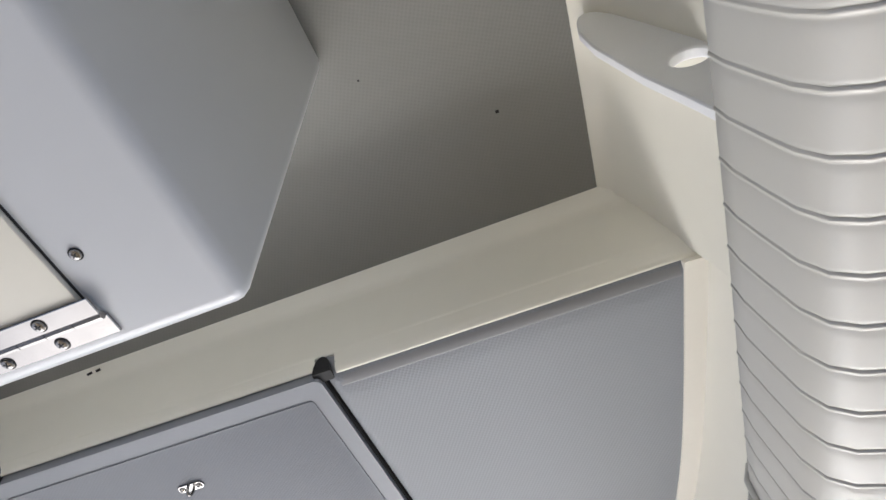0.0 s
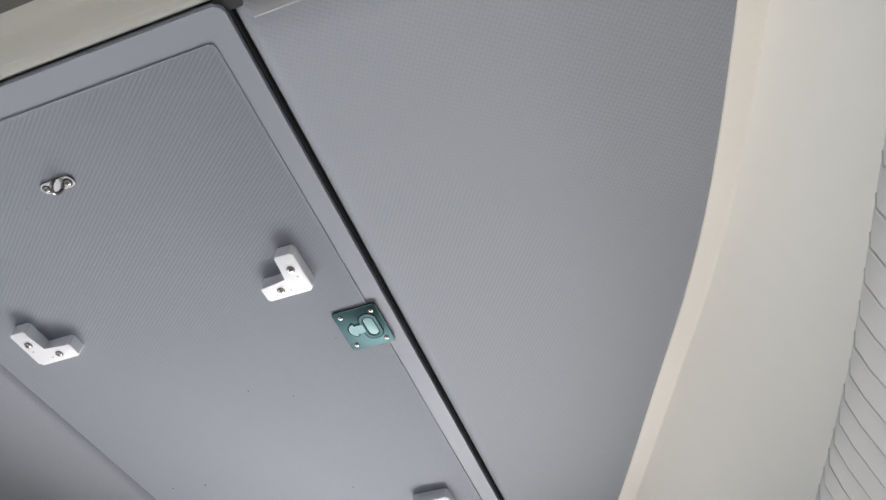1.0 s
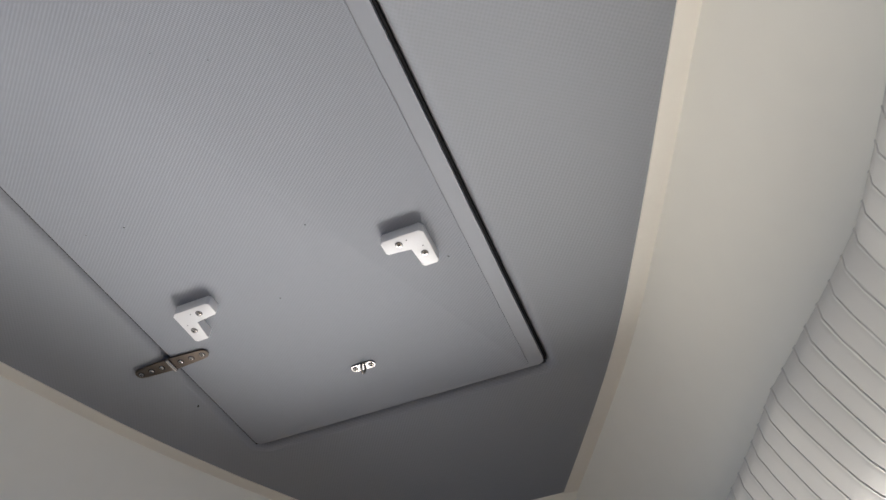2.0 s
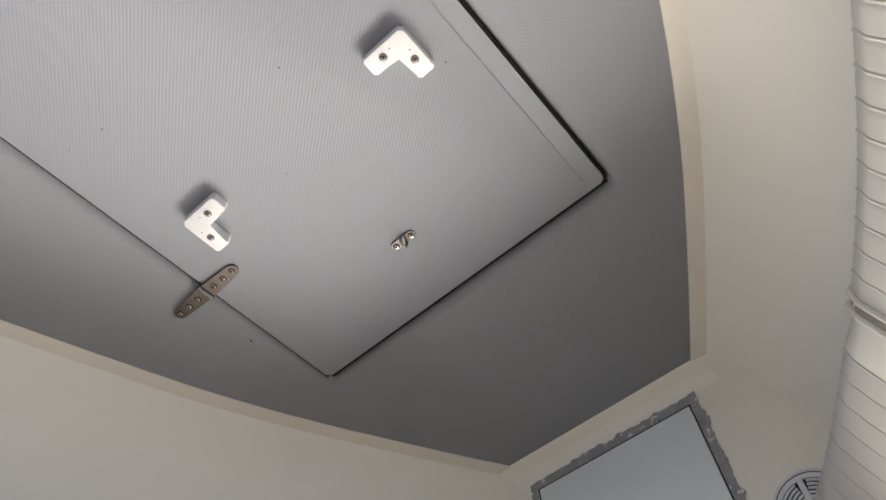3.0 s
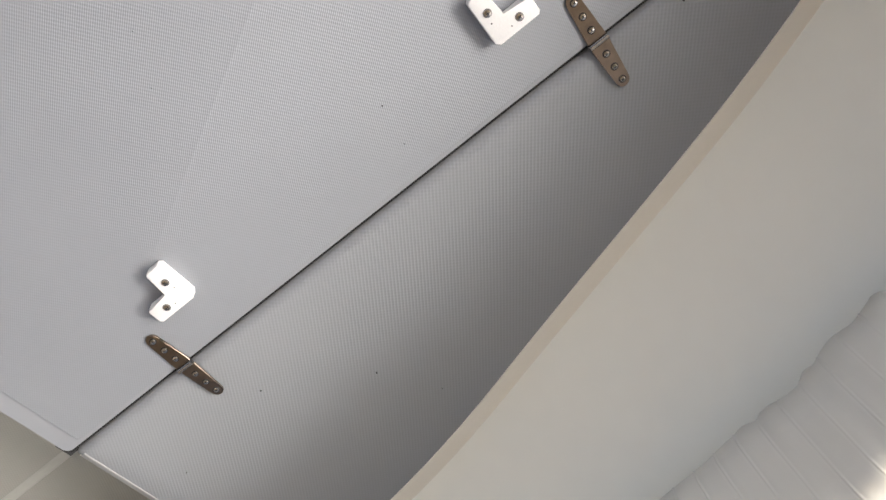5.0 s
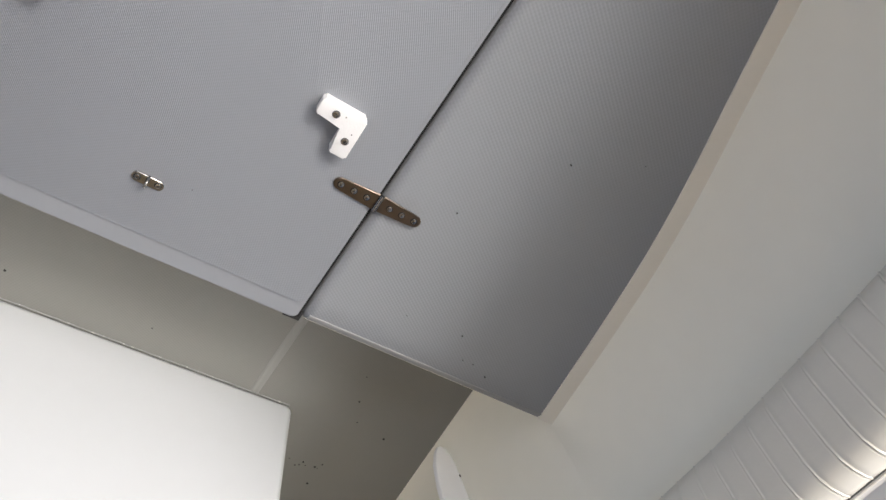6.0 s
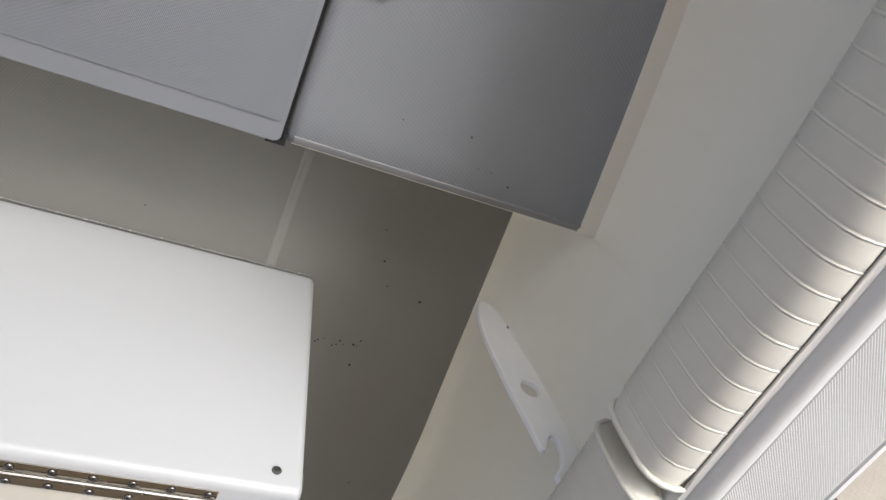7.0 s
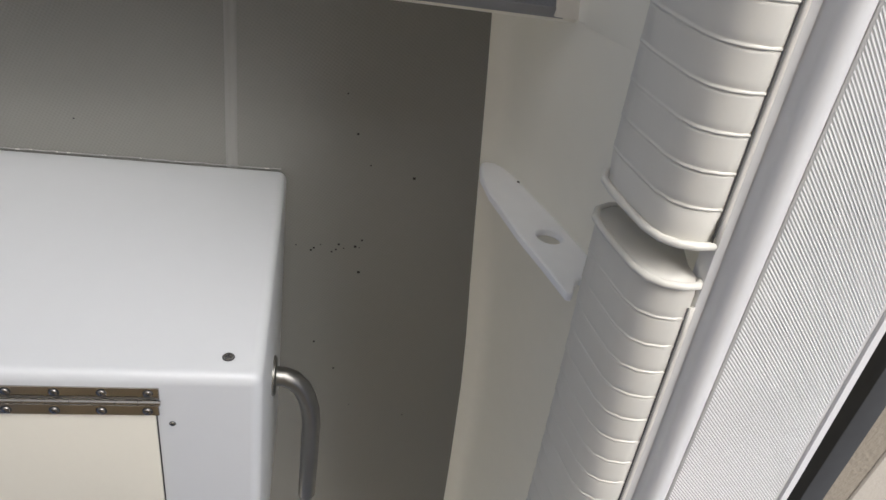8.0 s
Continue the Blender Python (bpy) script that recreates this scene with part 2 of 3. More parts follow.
rail_half = smooth_table([(-3.4, 0.98), (-2.4, 0.945), (-1.45, 0.888), (-1.09, 0.857), (-0.67, 0.828), (-0.5, 0.812), (-0.32, 0.790), (-0.1, 0.757), (0.15, 0.684), (0.385, 0.590), (0.62, 0.465), (0.75, 0.39), (1.0, 0.21)])
AFT, FORE = -1.045, 0.705
drift = lambda y: 0.010 * min(1, max(0, (0.1 - y) / 0.5))  # the deck sits a little to port aft
FLOOR_Z = -0.18


# ---- ground ----
tagged(part("ground", box(-60, 60, -60, 60, -1.30, -1.20), M_GROUND), "dusty tan ground beside the boat", "ground", kind="structure")

# lighter slab: the ground beyond the shadow edge, sunlight put into its colour
tagged(part("pavement", box(3.36, 30, -40, 40, -1.25, -1.185, 0.01, 1), M_SUNLIT), "paler slab painted for the sunlit part of the tan ground", "pavement", kind="structure")

# unseen roof and posts, added to block the sky and bounce warm light
roof = part("shade_roof", box(CX - 1.35, CX + 1.7, -6.0, 3.0, 3.0, 3.08), M_SHADE_ROOF)
tagged(roof, "unseen plain tan roof added to shade the boat", "roof", kind="structure")
for x in (CX - 1.3, CX + 1.65):
    for y in (-5.9, 2.9):
        tagged(part("shade_roof_post", box(x - 0.04, x + 0.04, y - 0.04, y + 0.04, -1.2, 3.0, 0.01, 2), M_FRAME), "unseen dark steel post added under the shade roof", "post", "roof posts")

# ---- cockpit floor ----
ys = [-3.3 + i * 0.15 for i in range(16)]
rings = [[(CX + k * (floor_half(y) + 0.01), y, z) for k, z in ((-1, FLOOR_Z - 0.03), (-1, FLOOR_Z), (1, FLOOR_Z), (1, FLOOR_Z - 0.03))] for y in ys]
floor = tagged(part("floor", loft(rings, True, True), M_FLOOR), "grey moulded non-skid cockpit floor", "floor", kind="structure")
bm = loft([[(0.054, y, FLOOR_Z - 0.001), (0.058, y, FLOOR_Z + 0.0025), (0.062, y, FLOOR_Z + 0.0008), (0.068, y, FLOOR_Z + 0.0008), (0.072, y, FLOOR_Z + 0.0025), (0.076, y, FLOOR_Z - 0.001)] for y in (-1.42, -1.25, -1.08)])
part("floor_joint", bm, M_JOINT, floor, "smooth double moulding line", smooth=True)

# ---- liner and hull sides ----
def side_ring(y, s):
    """One closed section of a side: up the liner, over the gunwale, down the hull."""
    rail = rail_half(y)
    top = rail + 0.095
    if y > AFT:
        h = deck_half(y) - s * drift(y)
        inner = [(h - 0.012, -0.02), (h - 0.004, 0.002), (h + 0.012, 0.0025), (h + 0.028, 0.003), (h + 0.036, 0.022)]
        z0, w0 = 0.022, h + 0.036
    else:
        f = floor_half(y)
        inner = [(f - 0.012, FLOOR_Z - 0.02), (f - 0.004, FLOOR_Z + 0.002), (f + 0.014, FLOOR_Z + 0.008), (f + 0.028, FLOOR_Z + 0.022), (f + 0.042, FLOOR_Z + 0.05)]
        z0, w0 = FLOOR_Z + 0.05, f + 0.042
    for k in (0.12, 0.28, 0.46, 0.64, 0.82, 1.0):
        bow = 0.022 * math.sin(math.pi * k)
        inner.append((w0 + (top - w0) * k + bow, z0 + (0.445 - z0) * k))
    out = rail + 0.212
    inner += [(out - 0.01, 0.447), (out - 0.012, 0.30), (out - 0.03, 0.0), (out - 0.08, -0.35), (out - 0.25, -0.75), (max(0.02, inner[0][0] - 0.2), -0.8)]
    return [(CX + s * a, y, z) for a, z in inner]


for s, nm in ((1, "wall_starboard"), (-1, "wall_port")):
    ys = [-3.3 + i * 0.15 for i in range(14)] + [-1.2, -1.12, -1.07, AFT - 0.004] + [AFT + 0.004 + i * 0.05 for i in range(41)]
    wall = part(nm, loft([side_ring(y, s) for y in ys], True, True), M_LINER, smooth=True, angle=45)
    wall.data.materials.append(M_COVE)
    for poly in wall.data.polygons:
        if abs(poly.center.z) < 0.012 and poly.center.y > AFT and abs(poly.center.x - CX + drift(poly.center.y)) < deck_half(poly.center.y) + 0.03:
            poly.material_index = 1
    tagged(wall, "smooth cream gelcoat liner of the boat side", "wall", kind="structure")

# ---- raised bow deck with its opening for the hatch ----
HX0, HX1, HY1 = -0.605, -0.004, 0.273
lip = [(-1.054, -0.032), (-1.052, -0.021), (-1.047, -0.011), (-1.040, -0.005), (-1.029, 0.0)]
n_leg, n_arc, n_bow = 26, 7, 12


def deck_path(x0, x1, yb, r):
    """A path up one side, across the bow end and down the other, with its height offsets."""
    pts = [(x0(y), y, z) for y, z in lip]
    pts += [(x0(lip[-1][0] + (yb - r - lip[-1][0]) * k / n_leg), lip[-1][0] + (yb - r - lip[-1][0]) * k / n_leg, 0) for k in range(1, n_leg + 1)]
    xa, xb = pts[-1][0], x1(yb - r)
    for k in range(1, n_arc):
        a = radians(180 - 90 * k / n_arc)
        pts.append((xa + r + r * math.cos(a), yb - r + r * math.sin(a), 0))
    pts += [(xa + r + (xb - xa - 2 * r) * k / n_bow, yb, 0) for k in range(n_bow + 1)]
    for k in range(1, n_arc):
        a = radians(90 - 90 * k / n_arc)
        pts.append((xb - r + r * math.cos(a), yb - r + r * math.sin(a), 0))
    pts += [(x1(lip[-1][0] + (yb - r - lip[-1][0]) * k / n_leg), lip[-1][0] + (yb - r - lip[-1][0]) * k / n_leg, 0) for k in range(n_leg, 0, -1)]
    pts += [(x1(y), y, z) for y, z in reversed(lip)]
    return pts


def hole_path(g, dz):
    return [(x, max(y, -1.04) if dz < -0.05 else y, z + dz) for x, y, z in deck_path(lambda y: HX0 - 0.0045 - g, lambda y: HX1 + 0.004 + g, HY1 + 0.011 + g, 0.016 + g)]


inner_edge = hole_path(0.03, 0)
half = len(inner_edge) // 2
n_side = len(lip) + n_leg


def outer_point(i):
    x, y, z = inner_edge[i]
    side = -1 if i <= half else 1
    k = i if i <= half else len(inner_edge) - 1 - i
    if k < n_side:
        return (CX - drift(y) + side * deck_half(y), y, z)
    y0 = inner_edge[n_side - 1][1]
    if k < n_side + n_arc - 1:
        t = (k - n_side + 1) / n_arc
        y = y0 + (FORE - y0) * t
        return (CX - drift(y) + side * deck_half(y), y, 0)
    t = (i - (n_side + n_arc - 1)) / n_bow
    return (CX + (2 * t - 1) * deck_half(FORE), FORE, 0)


outer = [outer_point(i) for i in range(len(inner_edge))]
mid = [tuple((a * 0.5 + b * 0.5) for a, b in zip(p, q)) for p, q in zip(inner_edge, outer)]
rings = [hole_path(0, -0.085), hole_path(0, -0.018), hole_path(0.0025, -0.0105), hole_path(0.007, -0.0055), hole_path(0.012, -0.0020), hole_path(0.017, 0.0002), hole_path(0.022, 0.0007), inner_edge, mid, outer]
deck = tagged(part("platform", loft(rings), M_DECK, smooth=True, angle=50), "raised grey non-skid bow deck", "deck", kind="structure")
# riser below the aft edge
wide = deck_half(AFT) + 0.03
cols = [CX - wide, -0.95, -0.80, HX0 - 0.026, HX0 - 0.024, -0.45, CX, -0.15, HX1 + 0.017, HX1 + 0.019, 0.2, 0.36, CX + wide]
steps = ((-1.034, -0.040), (-1.0545, -0.0350), (-1.0557, -0.036), (-1.0565, -0.042), (-1.0580, -0.06), (-1.0625, -0.145), (-1.068, -0.165), (-1.085, -0.177), (-1.085, -0.22), (-1.0, -0.22))
bm = loft([[(x, y, min(z, -0.026) if HX0 - 0.025 < x < HX1 + 0.018 else z) for x in cols] for y, z in steps])
for x0, x1 in ((CX - wide, HX0 - 0.026), (HX1 + 0.019, CX + wide)):
    start = ((-1.0385, -0.0075), (-1.0415, -0.0058), (-1.0450, -0.0068), (-1.0490, -0.0105)) if x0 < CX else ((-1.036, -0.012), (-1.0425, -0.0068), (-1.0474, -0.0100))
    top = loft([[(x0 + (x1 - x0) * k / 6, y, z) for k in range(7)] for y, z in (*start, (-1.0508, -0.0165), (-1.0536, -0.0260), (-1.0558, -0.0365))])
    part("edge_lip", top, M_LINER, deck, "smooth cream rounded lip", smooth=True)
top = loft([[(HX0 + 0.006 + (HX1 - HX0 - 0.012) * k / 8, y, z) for k in range(9)] for y, z in ((-1.048, -0.018), (-1.0498, -0.0125), (-1.0520, -0.0140), (-1.0537, -0.0200), (-1.0550, -0.0280), (-1.0562, -0.0365))])
part("edge_lip", top, M_LINER, deck, "smooth cream lip under the hatch edge", smooth=True)
part("riser", bm, M_LINER, deck, "smooth cream step face", smooth=True, angle=60)
for x0, x1 in ((CX - deck_half(-1.05) + 0.003, HX0 - 0.026), (HX1 + 0.019, CX + deck_half(-1.05) - 0.003)):
    strip = [(-1.0420, -0.0070), (-1.0365, -0.0034), (-1.0300, -0.0002), (-1.0225, 0.0016), (-1.0212, 0.0017), (-1.0205, -0.003)] if x0 < CX else [(-1.0445, -0.0070), (-1.0430, -0.0052), (-1.0400, -0.0032), (-1.0300, 0.0014), (-1.0285, 0.0014), (-1.0280, -0.004)]
    bm = loft([[(x0 + (x1 - x0) * k / 6, y, z) for k in range(7)] for y, z in strip])
    part("edge_strip", bm, M_EDGE, deck, "smooth grey rounded edge", smooth=True)
# black strips added to paint the shade in the gap round the hatch
part("gap_shade", box(HX1 + 0.0006, HX1 + 0.0046, -1.044, HY1, -0.03, -0.002), M_BLACK_GAP, deck, "black strip standing in for the shade in the hatch gap")
part("gap_shade", box(HX0 - 0.0041, HX0 - 0.0008, -1.044, HY1, -0.05, -0.006), M_BLACK_GAP, deck, "black strip standing in for the shade in the hatch gap")
part("gap_shade", box(HX0, HX1, HY1 + 0.001, HY1 + 0.0105, -0.05, -0.008), M_BLACK_GAP, deck, "black strip standing in for the shade in the hatch gap")
# gutter floor coloured black in place of its shade
part("hatch_recess", box(HX0 - 0.02, HX1 + 0.02, -1.043, HY1 + 0.02, -0.10, -0.080), M_BLACK_GAP, deck, "gutter under the hatch edge, its shade painted black")
# solid dark arches: the shade inside the drain notches as colour
for nx in (HX0 - 0.006, HX1 - 0.006):
    scoop = [(nx + 0.015 * math.cos(radians(a)), -0.004 - 0.030 * math.sin(radians(a))) for a in range(0, 181, 15)]
    face = lambda z: float(np.interp(z, [-0.06, -0.035, -0.019, -0.0085, -0.002], [-1.0597, -1.0576, -1.0552, -1.0537, -1.0527]))
    bm = loft([[(x, -1.035, z) for x, z in scoop], [(x, face(z), z) for x, z in scoop]], True, True)
    part("drain_notch", bm, M_DARK, deck, "dark block painted for the shaded drain notch at the gutter end")
bm = loft([[(CX + k * (deck_half(FORE) + 0.05) / 8, y, z) for k in range(-8, 9)] for y, z in ((0.69, -0.01), (0.703, 0.003), (0.722, 0.006), (0.734, 0.014), (0.742, 0.035))])
part("cove", bm, M_LINER, deck, "smooth cream edge moulding", smooth=True)

# ---- bow bulkhead ----
bulk = part("wall_bow", box(CX - 0.47, CX + 0.47, 0.742, 0.80, -0.1, 0.446), M_LINER)
tagged(bulk, "white gelcoat bulkhead at the bow", "wall", kind="structure")
fd = part("foredeck", prism([(CX - 0.62, 0.74), (CX + 0.62, 0.74), (CX + 0.42, 1.2), (CX, 1.75), (CX - 0.42, 1.2)], 0.447, 0.48, 0.01), M_WHITE)
tagged(fd, "white foredeck over the bow locker", "deck", kind="structure")

aft = part("wall_aft", box(CX - 1.16, CX + 1.16, -3.36, -3.302, -0.8, 0.48, 0.01, 2), M_LINER)
tagged(aft, "plain cream transom closing the cockpit", "wall", kind="structure")

# ---- gunwales ----
for s, nm in ((1, "gunwale_starboard"), (-1, "gunwale_port")):
    ys = [-3.3 + i * 0.1 for i in range(45)]
    prof = [(0.02, 0.445), (0.0, 0.455), (0.0, 0.474), (0.001, 0.4762), (0.009, 0.4775), (0.0102, 0.4752), (0.0118, 0.4775), (0.0135, 0.486), (0.0175, 0.4925), (0.0225, 0.4962), (0.0285, 0.4972), (0.0345, 0.4955), (0.0405, 0.4910), (0.0445, 0.4865), (0.046, 0.4845), (0.196, 0.4835), (0.197, 0.487), (0.208, 0.485), (0.214, 0.475), (0.214, 0.447)]
    g = part(nm, loft([[(CX + s * (rail_half(y) + a), y, z) for a, z in prof] for y in ys], True, True), M_GUNWALE, smooth=True, angle=40)
    tagged(g, "white moulded gunwale with a rounded inner edge", "gunwale", kind="structure")
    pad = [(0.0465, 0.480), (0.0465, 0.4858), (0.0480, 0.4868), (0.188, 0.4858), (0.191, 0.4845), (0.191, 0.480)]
    # base strip coloured darker than the ribs, as shade in the hollows
    part("nonskid_strip", loft([[(CX + s * (rail_half(y) + a), y, z) for a, z in pad] for y in ys], True, True), M_RIB_SHADE, g, "grey non-skid strip, shade between the ribs put into its colour", smooth=True, angle=40)
    bm = bmesh.new()
    for i in range(830):
        y = 0.62 - i * 0.0047
        ends = []
        for a, yy in ((0.0485, y), (0.1885, y - 0.160)):
            q = Vector((CX + s * (rail_half(yy) + a), yy, 0.4862 - 0.0010 * (a > 0.1)))
            ends.append([bm.verts.new(q + Vector((0, d, h))) for d, h in ((-0.0017, 0.0), (-0.0008, 0.0013), (0.0008, 0.0013), (0.0017, 0.0))])
        for k in range(3):
            bm.faces.new((ends[0][k], ends[0][k + 1], ends[1][k + 1], ends[1][k]))
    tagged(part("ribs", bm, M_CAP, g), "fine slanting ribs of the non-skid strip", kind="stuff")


# ---- deck hatch ----
hatch = thing("deck_hatch", "large grey non-skid deck hatch, closed, set flush in the bow deck", "hatch", ((HX0 + HX1) / 2, -0.4, 0))
def local(ob, holder):
    ob.matrix_parent_inverse = Matrix.Translation(holder.location).inverted()
    return ob
edge = round_rect(HX0, HX1, -1.046, HY1, 0.009)
local(part("panel", prism(edge, -0.040, 0.0015, 0.0025, 3), M_GREY, hatch, "smooth grey rim", smooth=True, angle=30), hatch)
pad = round_rect(HX0 + 0.028, HX1 - 0.006, -1.012, HY1 - 0.008, 0.006)
local(part("nonskid_pad", prism(pad, -0.002, 0.0034, 0.0015, 2), M_HATCH, hatch, "fine ribbed non-skid surface", smooth=True, angle=30), hatch)
TOP = 0.0036


def strap_hinge():
    h = thing("strap_hinge", "brown stainless strap hinge screwed across the hatch seam", "hinge", group="hatch hinges")
    for s in (-1, 1):
        pts = [(s * 0.004, -0.0145), (s * 0.060, -0.0105)]
        pts += [(s * (0.064 + 0.0115 * math.cos(radians(a))), 0.0105 * math.sin(radians(a))) for a in range(-70, 71, 20)]
        pts += [(s * 0.060, 0.0105), (s * 0.004, 0.0145)]
        leaf = part("leaf", prism(pts if s > 0 else pts[::-1], 0, 0.0034, 0.0008, 1), M_BRONZE, h, smooth=True, angle=30)
        for d in (0.020, 0.042, 0.064):
            screw(leaf, s * d, 0, 0.0032, 0.0046, M_STEEL)
    part("knuckle", tube([(0, -0.0145, 0.004), (0, 0.0145, 0.004)], 0.0042, 12), M_STEEL, h, "bright hinge knuckle", smooth=True, angle=40)
    return h


hinge = strap_hinge()
hinge.location = (0.001, 0.0, TOP)
copy_thing(hinge, pose(0.001, -0.779, TOP))


def cooler_chock():
    """An L-shaped block, its corner towards -x and -y arms along +x and +y."""
    c = thing("cooler_chock", "white plastic L-shaped corner chock screwed to the hatch", "chock", group="corner chocks on the hatch")
    a, w = 0.070, 0.028
    pts = [(0.006, 0), (a - 0.004, 0), (a, 0.004), (a, w - 0.004), (a - 0.004, w), (w, w), (w, a - 0.004), (w - 0.004, a), (0.004, a), (0, a - 0.004), (0, 0.006)]
    bm = prism(pts, 0, 0.0188, 0.0022, 2)
    block = part("block", bm, M_CHOCK, c, smooth=True, angle=35)
    for x, y in ((0.0440, 0.0142), (0.0142, 0.0440)):
        screw(block, x, y, 0.0184, 0.0052, M_STEEL)
    for x, y in ((0.030, 0.011), (0.011, 0.030)):
        p = part("pin_hole", disc(0.0011, 0.0003, 8), M_DARK, block)
        p.location = (x, y, 0.0187)
    return c


chock = cooler_chock()
# corners by the screws: one arm along the hatch, one across it
corner = [(-0.5302, -0.6650, 270), (-0.5300, -0.1105, 0), (-0.0848, -0.1112, 90), (-0.0808, -0.6650, 180)]
for i, (x, y, a) in enumerate(corner):
    m = pose(x, y, TOP, 0, 0, a)
    if i == 0:
        chock.matrix_basis = m
    else:
        copy_thing(chock, m)


def pad_eye():
    p = thing("pad_eye", "small stainless tie-down eye screwed to the hatch", "pad eye", group="tie-down eyes on the hatch")
    pts = []
    for s in (1, -1):
        pts += [(s * (0.015 + 0.0085 * math.cos(radians(a))), s * 0.0085 * math.sin(radians(a))) for a in range(-75, 76, 25)]
    base = part("base", prism(pts, 0, 0.0028, 0.0007, 1), M_STEEL, p, smooth=True, angle=35)
    arc = [(0, 0.0075 * math.cos(radians(a)), 0.0025 + 0.014 * math.sin(radians(a))) for a in range(0, 181, 18)]
    part("eye", tube(arc, 0.0024, 8), M_STEEL, p, smooth=True)
    for s in (-1, 1):
        screw(base, s * 0.0155, 0, 0.0027, 0.0045, M_STEEL)
    return p


eye = pad_eye()
eye.matrix_basis = pose(-0.304, 0.144, TOP)
copy_thing(eye, pose(-0.304, -0.918, TOP))

# flush lift handle
lift = thing("lift_handle", "flush stainless lift-ring latch plate, a bluish reflection painted into its colour", "latch", (-0.555, -0.559, TOP))
plate = part("plate", prism(round_rect(-0.034, 0.034, -0.041, 0.041, 0.004), 0, 0.003, 0.0012, 2), M_TEAL, lift, smooth=True, angle=35)
for x, y in ((-0.024, -0.030), (0.024, -0.030), (-0.024, 0.030), (0.024, 0.030)):
    screw(plate, x, y, 0.0028, 0.0034, M_STEEL)
def stadium(cx, hx, hy, z):
    """A long rounded loop across the plate."""
    pts = []
    for k in range(28):
        a = 2 * math.pi * k / 28
        pts.append((cx + hx * math.cos(a), (hy - hx) * (1 if math.sin(a) > 0 else -1 if math.sin(a) < 0 else 0) + hx * math.sin(a), z))
    return pts


def groove(points):
    return part("groove", tube(points, 0.00075, 6), M_DARK, plate, "dark groove")


groove(stadium(-0.0115, 0.0145, 0.0265, 0.0031) + stadium(-0.0115, 0.0145, 0.0265, 0.0031)[:1])
groove(stadium(-0.0115, 0.0080, 0.0190, 0.0034) + stadium(-0.0115, 0.0080, 0.0190, 0.0034)[:1])
part("pull_ring", loft([stadium(-0.0115, 0.0138, 0.0258, 0.0030), stadium(-0.0115, 0.0132, 0.0252, 0.0040), stadium(-0.0115, 0.0092, 0.0202, 0.0040), stadium(-0.0115, 0.0084, 0.0194, 0.0030)], True), M_TEAL, lift, smooth=True, angle=40)
dish = loft([stadium(-0.0115, 0.0078, 0.0188, 0.0031), stadium(-0.0115, 0.0060, 0.0150, 0.0033), stadium(-0.0115, 0.0015, 0.0030, 0.0036)], True, True)
part("finger_dish", dish, M_LATCH, lift, "dished centre", smooth=True, angle=60)
part("tongue", prism(round_rect(-0.0010, 0.0125, -0.0085, 0.0085, 0.002), 0.0030, 0.0043, 0.0006, 1), M_LATCH, lift, "pale brushed tongue", smooth=True, angle=35)
for k in (-1, 1):
    groove([(0.0030, k * 0.0095, 0.0032), (0.0110, k * 0.0095, 0.0032), (0.0115, k * 0.0130, 0.0032)])
eye_disc = [(0.0115 + 0.0115 * math.cos(radians(a)), 0.0130 * math.sin(radians(a))) for a in range(-90, 91, 15)]
part("thumb_pad", prism(eye_disc, 0.0030, 0.0041, 0.0006, 1), M_LATCH, lift, "pale brushed thumb pad", smooth=True, angle=35)
groove([(x + 0.0008, y * 1.06, 0.0032) for x, y in eye_disc])

# ---- storage box in front of the raised deck ----
BX0, BX1, BY0, BY1, BZ1 = -0.784, 0.160, -2.02, -1.414, 0.333
crate = thing("storage_box", "white storage seat box with cream hinged lid on the cockpit floor", "storage box", ((BX0 + BX1) / 2, -1.7, FLOOR_Z))
body = local(part("body", box(BX0, BX1, BY0, BY1, FLOOR_Z - 0.002, BZ1, 0.015, 4), M_WHITE, crate, smooth=True, angle=40), crate)
LX0, LX1, LY = -0.672, 0.036, -1.452
local(part("lid_gap", box(LX0 - 0.0016, LX1 + 0.0016, -1.93, LY + 0.002, BZ1 - 0.001, BZ1 + 0.0006), M_DARK, crate, "dark gap round the lid"), crate)
local(part("lid", box(LX0, LX1, -1.927, LY, BZ1 + 0.0002, BZ1 + 0.006, 0.0015, 2), M_LID, crate, "cream lid panel", smooth=True, angle=40), crate)
piano = local(part("front_leaf", box(LX0 - 0.009, LX1 + 0.006, LY + 0.002, LY + 0.020, BZ1, BZ1 + 0.0030, 0.0006, 1), M_HINGE, crate, "polished steel piano hinge leaf"), crate)
rear = local(part("rear_leaf", box(LX0 - 0.009, LX1 + 0.006, LY - 0.019, LY - 0.003, BZ1 + 0.0058, BZ1 + 0.0085, 0.0006, 1), M_HINGE, crate, "polished steel piano hinge leaf"), crate)
x = LX0 - 0.009
while x < LX1 - 0.005:
    part("knuckle", tube([(x + 0.0004, LY - 0.0005, BZ1 + 0.006), (x + 0.0246, LY - 0.0005, BZ1 + 0.006)], 0.0034, 8), M_STEEL, piano, smooth=True, angle=40)
    x += 0.025
x = LX1 - 0.006
while x > LX0 - 0.005:
    screw(piano, x, LY + 0.0125, BZ1 + 0.0028, 0.0050, M_STEEL)
    screw(rear, x - 0.001, LY - 0.0115, BZ1 + 0.0083, 0.0050, M_STEEL)
    x -= 0.051
screw(body, 0.054, -1.494, BZ1 + 0.0002, 0.0034, M_STEEL)
screw(body, -0.693, -1.502, BZ1 + 0.0002, 0.0045, M_STEEL)
